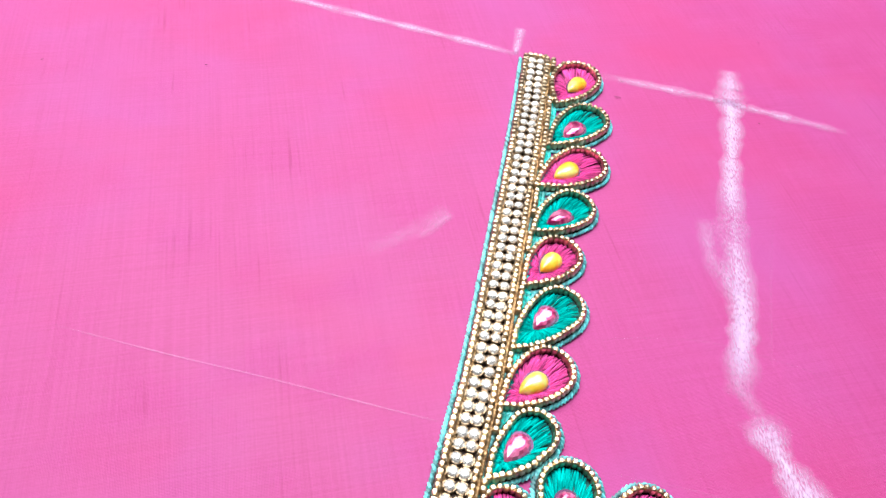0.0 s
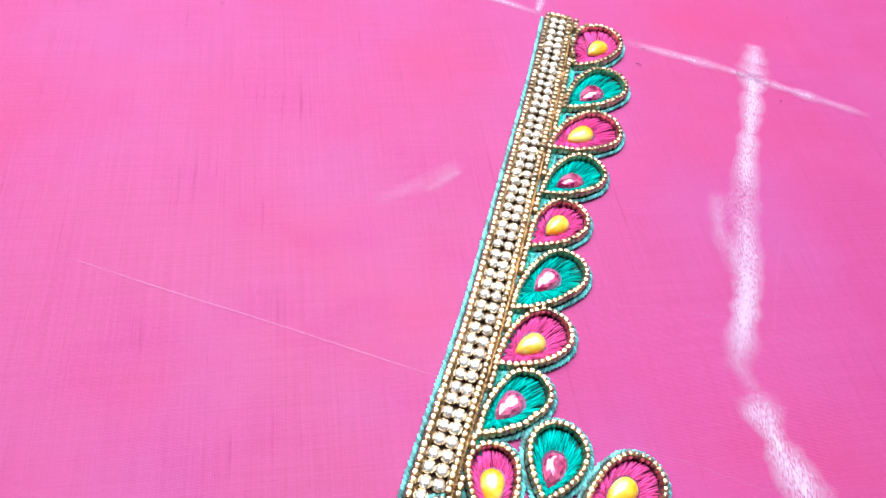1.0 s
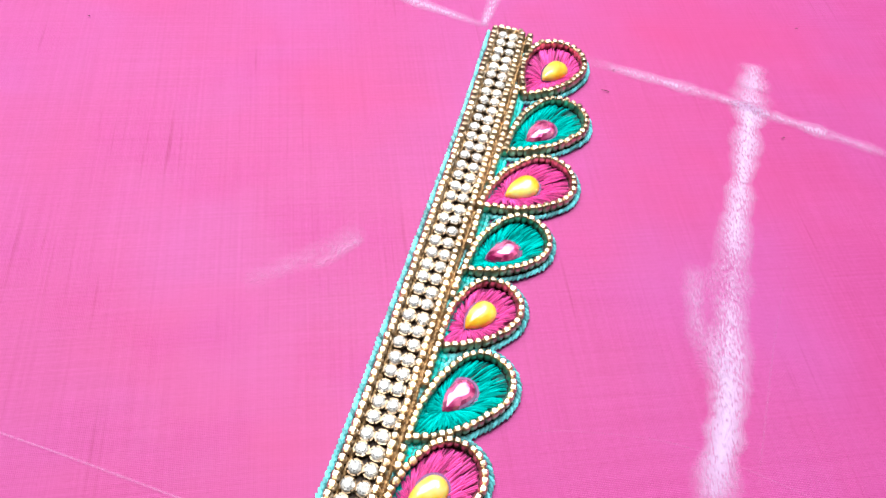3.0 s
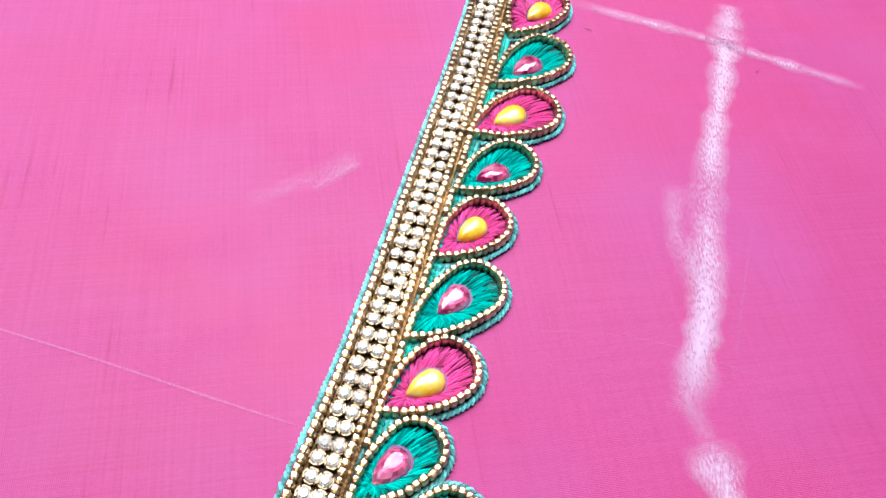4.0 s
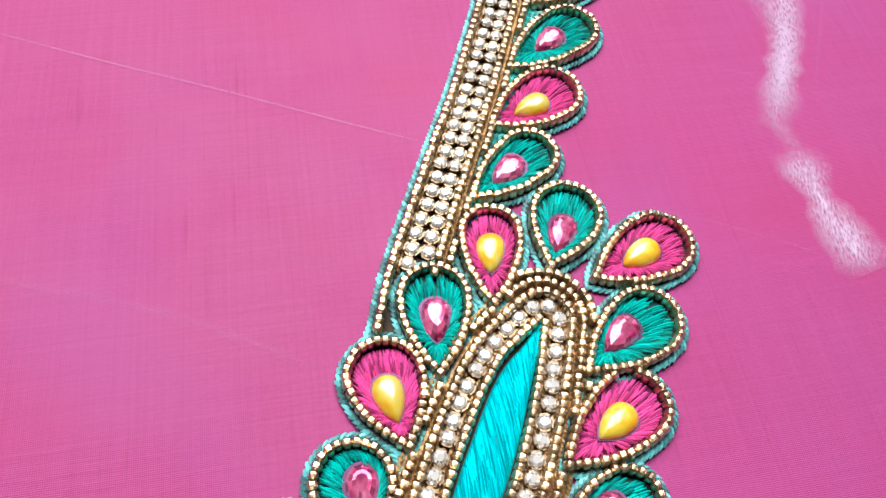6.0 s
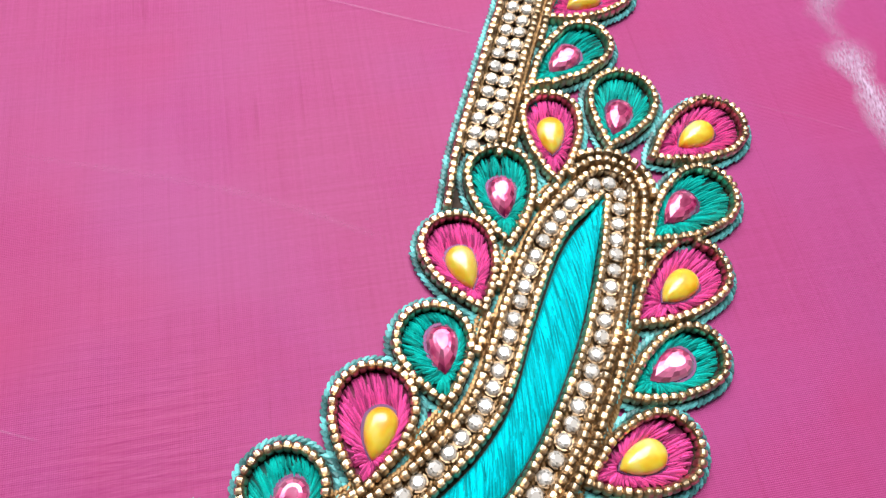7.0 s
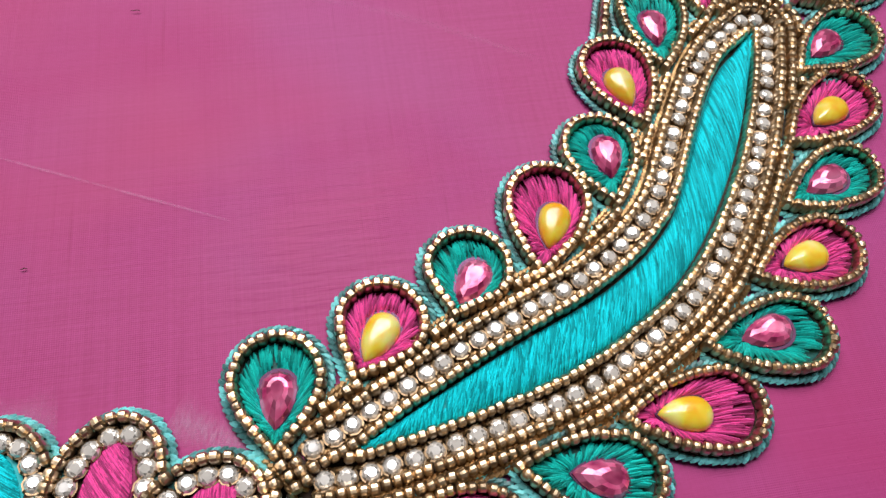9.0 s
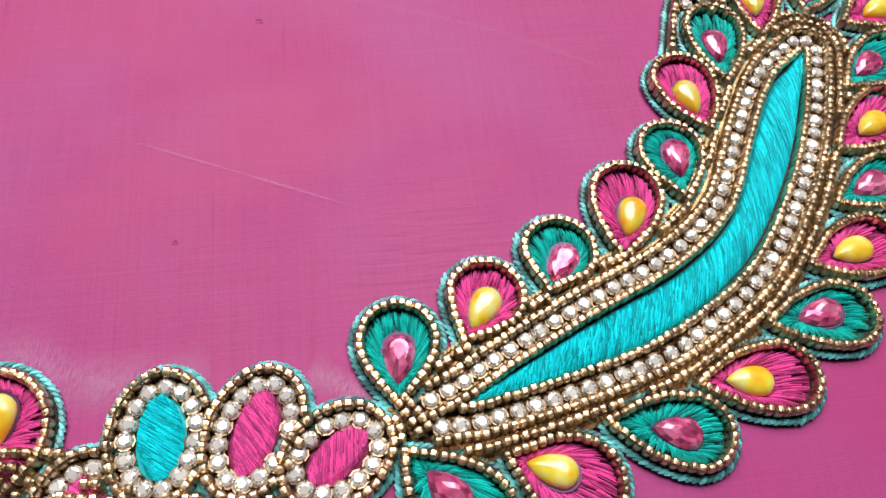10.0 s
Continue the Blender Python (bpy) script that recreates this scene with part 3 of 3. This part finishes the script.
# ---- the straight band ----
def band():
    left = spline([(33.3, 256), (26.6, 212), (16.1, 153.5), (8.6, 112.8), (1.3, 80.8), (-3.6, 58.5), (-5.4, 44), (-6.4, 38.5)])[::-1]
    cut = left[left[:, 1] > 57]
    ob = thing("border_band", -5.6, 44, "straight band of crystals between rows of gold beads", "embroidery")
    o = np.array((-5.6, 44))
    # dark sheets below the rows stand for shade in their gaps
    part("padding", finish("padding", ribbon(cut, o, -1.4, 12.6, 0, 0.3), SHADE_AND_FIBRE_BROWN), ob)
    part("padding", finish("padding", ribbon(left[left[:, 1] < 58], o, -1.4, 4.5, 0, 0.28), SHADE_AND_FIBRE_BROWN), ob)
    part("backing", finish("backing", ribbon(left, o, -2.0, 0.5, 0, 0.24), TEAL), ob)
    part("edging_cord", finish("edging_cord", rope(shifted(left, -1.9), o, 1.25, 0.55, 0.5, 0.5), EDGE), ob, "pale teal chain-stitch cord")
    for low, high, pitch in ((0, 100, 1.9), (100, 200, 2.05), (200, 300, 2.3)):
        for by in (0.0, 9.1, 11.7):
            line = shifted(left if by == 0 else cut, by)
            own = (left if by == 0 else cut)[:, 1]
            bead_row(line[(own >= low - 1) & (own < high + 1)], ob, pitch, gap=1.5)
    stone_row(shifted(cut, 3.0), ob, 3.9)
    stone_row(shifted(cut, 6.4), ob, 3.9)
    for by, radius, z, thread, name, words in ((10.4, 0.55, 0.9, ZARI, "zari_cord", "twisted gold zari cord"), (1.35, 0.4, 0.7, ZARI, "zari_cord", "twisted gold zari cord"),
                                               (13.2, 0.6, 0.55, TEAL, "filler_stitch", "teal filling stitch"), (14.3, 0.6, 0.5, TEAL, "filler_stitch", "teal filling stitch")):
        line = shifted(cut, by)
        part(name, finish(name, rope(line[(line[:, 1] < 232) & (line[:, 1] > 70)] if by > 12 else line, o, 1.0, radius, z, 0.5), thread), ob, words)
    head = np.array([shifted(left, 1.0)[-1], shifted(left, 9.1)[-1]]) + (0.1, 0.9)
    bead_row(head, ob, 2.3, z=1.3)


band()


# ---- the leaf ----
def leaf():
    near = spline([(27.8, 48.2), (18.4, 37.1), (11.9, 20.1), (5.4, -0.2), (-6.8, -15.3), (-26.1, -29.4), (-42.5, -42.3), (-48.5, -47.6)])
    far = spline([(28.6, 47.5), (26.2, 30.7), (21.6, 12.8), (13.1, -6.9), (3.5, -20.0), (-13.0, -33.7), (-32.0, -43.2), (-47.5, -49.8)])
    near_on = np.vstack([near, spline([(-48.5, -47.6), (-56.0, -52.6)], 6)[1:]])
    far_on = np.vstack([far, spline([(-47.5, -49.8), (-56.0, -51.6)], 6)[1:]])
    o = np.array((0.0, -10.0))
    ob = thing("leaf_motif", 0, -10, "long curved turquoise satin-stitch leaf edged with crystals and beads", "embroidery")
    # dark sheets paint the shade between the rows and hide the pink
    part("padding", finish("padding", ribbon(near_on, o, 8.6, -0.4, 0, 0.3), SHADE_AND_FIBRE_BROWN), ob)
    part("padding", finish("padding", ribbon(far_on, o, -8.6, 0.4, 0, 0.32), SHADE_AND_FIBRE_BROWN), ob)
    bm = bmesh.new()
    count = len(near)
    wide = np.linalg.norm(far - near, axis=1)[:, None]
    inward = (far - near) / (wide + 1e-9)
    side_a, side_b = near + inward * np.minimum(1.6, 0.25 * wide), far - inward * np.minimum(1.2, 0.2 * wide)
    for k in range(3600):
        u = rng.uniform(-0.08, 1.0) * (count - 1)
        lift = rng.uniform(0, 0.28)
        w = min(count - 1, max(0, u + 8.0 + rng.uniform(-1.5, 1.5)))
        p = np.array([np.interp(u, np.arange(count), side_a[:, c]) for c in (0, 1)]) - o
        q = np.array([np.interp(w, np.arange(count), side_b[:, c]) for c in (0, 1)]) - o
        line = []
        for v in np.linspace(*((0.03, 0.45), (0.25, 0.75), (0.55, 0.97))[k % 3], 5):
            r = p + (q - p) * v
            line.append((r[0], r[1], 0.7 + 1.35 * math.sin(math.pi * v) ** 0.6 + rng.uniform(-0.03, 0.06) + lift))
        tube(bm, line, rng.uniform(0.14, 0.22), 4, 0.2)
    part("satin_stitch", finish("satin_stitch", bm, TURQUOISE), ob, "turquoise satin stitch")
    bm = bmesh.new()
    rows = [[bm.verts.new((*((a + (b - a) * v - o) / 1000), (0.5 + 1.4 * math.sin(math.pi * v) ** 0.6) / 1000)) for v in np.linspace(0, 1, 7)] for a, b in zip(side_a, side_b)]
    for r, s in zip(rows, rows[1:]):
        for k in range(6):
            bm.faces.new((r[k], s[k], s[k + 1], r[k + 1]))
    # pad a little darker than its thread, as painted shade in the gaps
    part("pad", finish("pad", bm, SHADE_TURQUOISE), ob)
    # dark strips: shadow of the bead rows along the satin, painted in
    for line, by in ((near, -1.3), (far, 1.0)):
        part("padding", finish("padding", ribbon(line, o, by - 0.7, by + 0.7, 0, 0.5), SHADE_AND_FIBRE_BROWN), ob)
    for line in (near_on, far_on):
        bead_row(line, ob, 1.75, gap=1.3)

    def arch(by):
        """The leaf's outline moved outwards, round over its upper point."""
        a, b = shifted(near_on, by), shifted(far_on, -by)
        tip = np.array((28.2, 47.9))
        first, last = (math.atan2(*(q - tip)[::-1]) for q in (a[0], b[0]))
        first += 2 * math.pi if first < last else 0
        over = [tip + np.linalg.norm(a[0] - tip) * np.array((math.cos(v), math.sin(v))) for v in np.linspace(first, last, 12)[1:-1]]
        return np.vstack([a[::-1], over, b])

    # dark disc, painted shade below the rows round the upper point
    part("padding", finish("padding", slab(lined(np.array([(28.2 + 10 * math.cos(v), 47.9 + 10 * math.sin(v)) for v in np.linspace(0, 6.28, 30, endpoint=False)]), 30), o, 0, 0.2), SHADE_AND_FIBRE_BROWN), ob)
    stone_row(arch(2.9), ob, 3.7)
    bead_row(arch(5.4), ob, 1.78)
    bead_row(arch(7.8), ob, 1.78)
    for by, radius, z in ((6.6, 0.55, 0.85), (8.7, 0.5, 0.7), (1.4, 0.4, 0.7), (4.2, 0.4, 0.7), (9.7, 0.5, 0.6)):
        part("zari_cord", finish("zari_cord", rope(arch(by), o, 0.95, radius, z, 0.5), ZARI), ob, "twisted gold zari cord")
    bead_row(arch(10.0)[100:130], ob, 2.1)


leaf()


# ---- bead rows that tie leaf, petals and ovals together ----
def tie(points, label, rows=(0.0,), zari=()):
    line = spline(points)
    x, y = points[0]
    ob = thing("bead_row", x, y, label, "embroidery")
    lo, hi = min((*rows, *zari)) - 1.3, max((*rows, *zari)) + 1.3
    # dark sheet for the shade between these rows
    part("padding", finish("padding", ribbon(line, np.array((x, y)), lo, hi, 0, 0.26), SHADE_AND_FIBRE_BROWN), ob)
    for by in zari:
        part("zari_cord", finish("zari_cord", rope(shifted(line, by), np.array((x, y)), 0.95, 0.5, 0.75, 0.5), ZARI), ob, "twisted gold zari cord")
    for by in rows:
        bead_row(shifted(line, by), ob, 1.85)


tie([(-66.5, -52.3), (-62.2, -53.8), (-60.7, -56.0), (-61.2, -59.0), (-63.5, -63.0), (-69.0, -67.5)], "gold bead cluster where the leaf meets the ovals", (0.0, 2.2), (1.1,))
tie([(-63.0, -50.6), (-59.8, -53.0), (-57.2, -56.2)], "gold bead knot at the tip of a petal", (0.0, -2.0, 2.0), (1.0, -1.0))
tie([(-62.0, -52.0), (-57.0, -55.8), (-48.0, -56.8), (-38.0, -55.0)], "gold bead row under the tail of the leaf", (0.0, -1.9))
tie([(-141.0, -67.3), (-125.0, -65.8), (-111.5, -65.0)], "gold bead rows with zari cord below a petal", (0.0, 2.4, 4.8, 7.2), (1.2, 3.6, 6.0))
tie([(-110.0, -72.5), (-98.0, -71.0), (-86.0, -69.5), (-74.0, -70.5)], "gold bead rows below the ovals", (0.0, 2.3), (1.1,))


# ---- chalk marks, two painted gloss smudges and pulled threads on the cloth ----
def mark(points, width, strength, z=0.06, name="chalk_or_gloss_mark", label="smudged white tailor's chalk line, or painted gloss, on the silk"):
    line = spline(points, 8)
    bm = bmesh.new()
    uv = bm.loops.layers.uv.new("UVMap")
    count = len(line)
    cols = []
    for k, (a, b) in enumerate(zip(shifted(line, -width / 2), shifted(line, width / 2))):
        wob = 1 + 0.5 * noise.noise((a[0] * 0.12, a[1] * 0.12, width)) + 0.18 * noise.noise((a[0] * 0.3, a[1] * 0.3, width))
        mid = (a + b) / 2
        fade = strength * min(1.0, 6 * (k + 0.3) / count, 6 * (count - k - 0.3) / count)
        cols.append([(bm.verts.new((*((mid + (e - mid) * wob) / 1000), z / 1000)), fade, v) for e, v in ((a, 0.0), (mid, 0.5), (b, 1.0))])
    for r, s in zip(cols, cols[1:]):
        for k in (0, 1):
            four = (r[k], s[k], s[k + 1], r[k + 1])
            f = bm.faces.new([q[0] for q in four])
            for loop, q in zip(f.loops, four):
                loop[uv].uv = (q[1], q[2])
    tagged(new(name, finish(name, bm, CHALK)), label, "chalk mark")


mark([(-75, 290.5), (-46, 281.7), (0, 268.5), (31, 259)], 5.4, 0.6)
mark([(62, 249), (91, 242.8), (111, 238), (130, 232), (160, 223)], 5.4, 0.55)
mark([(32.6, 278), (31.5, 270), (29.3, 259)], 5.5, 0.95)
mark([(119.6, 256), (116.5, 239), (111.5, 216), (106.5, 195), (101, 171), (97.8, 148), (95, 131), (91.5, 118), (87.5, 104)], 12.5, 0.75)
mark([(97.5, 150), (96.5, 140), (94, 128), (90, 114), (87, 103)], 8.5, 0.25, 0.12)
mark([(120.6, 258), (119.6, 251), (118.4, 245)], 11, 0.5, 0.09)
mark([(93, 173), (90.5, 158), (94.5, 140)], 10, 0.3, 0.09)
mark([(88, 107), (92, 98), (95.5, 89)], 6, 0.22, 0.1)
mark([(91.3, 98), (94.3, 87), (98, 76.5), (103.3, 65.5)], 14, 0.85, 0.07)
mark([(111, 62), (116, 55), (121, 47)], 9, 0.3, 0.06)
# the next two are no chalk: a soft reflection on the silk, painted pale
mark([(-24, 150), (-10, 160), (3, 171)], 8, 0.14)
mark([(-8, 157), (3, 168)], 4, 0.2, 0.09)
mark([(-112, 117.2), (-78.6, 109.5), (-50, 103.5), (-18, 96.2), (2, 91.8)], 0.8, 0.19, 0.06, "pulled_thread", "thin pale pulled thread in the silk")
mark([(-100, 51), (-52, 45), (-16, 35)], 2.8, 0.04, 0.06, "pulled_thread", "faint pale crease in the silk")
mark([(-126, 1.5), (-104, -3), (-77, -8.6)], 0.8, 0.18, 0.06, "pulled_thread", "thin pale pulled thread in the silk")
mark([(-140, -46), (-118, -52), (-98, -47)], 12, 0.22, 0.06)
mark([(-80, -45.5), (-66, -50)], 8, 0.28, 0.07)
mark([(118.9, 181), (110.3, 153.6), (99.9, 114.6)], 0.8, 0.05, 0.05, "pulled_thread", "thin pale crease running down the silk")
mark([(44, 120.5), (62, 122.5), (86, 121.5), (118, 111.5)], 0.7, 0.05, 0.05, "pulled_thread", "thin pale crease across the silk")
mark([(42, 80), (67, 75.8), (92, 69.4)], 0.7, 0.05, 0.05, "pulled_thread", "thin pale crease across the silk")


def lint(x, y, angle, long):
    """A short loose dark fibre lying on the cloth."""
    bm = bmesh.new()
    c, t = math.cos(angle) * long / 2, math.sin(angle) * long / 2
    tube(bm, [(-c, -t, 0.05), (-0.3 * c + 0.1, -0.3 * t - 0.1, 0.2), (0.3 * c - 0.1, 0.3 * t + 0.1, 0.2), (c, t, 0.05)], 0.1)
    ob = tagged(new("loose_fibre", finish("loose_fibre", bm, SHADE_AND_FIBRE_BROWN)), "short dark loose fibre lying on the silk", "fibre", "loose fibres")
    ob.location = (x / 1000, y / 1000, 0)


for place in ((69.6, 235.5, -0.3, 2.6), (124.8, 225.0, 0.4, 1.0), (139.0, 279.7, 0.2, 1.2), (-155.4, 235.5, 0.5, 1.0), (72.6, 245.6, 0.1, 0.9), (-93.7, 238.7, -0.2, 1.0), (-111.1, -21.4, 0.2, 1.2), (-105.7, 39.3, 0.1, 1.8)):
    lint(*place)
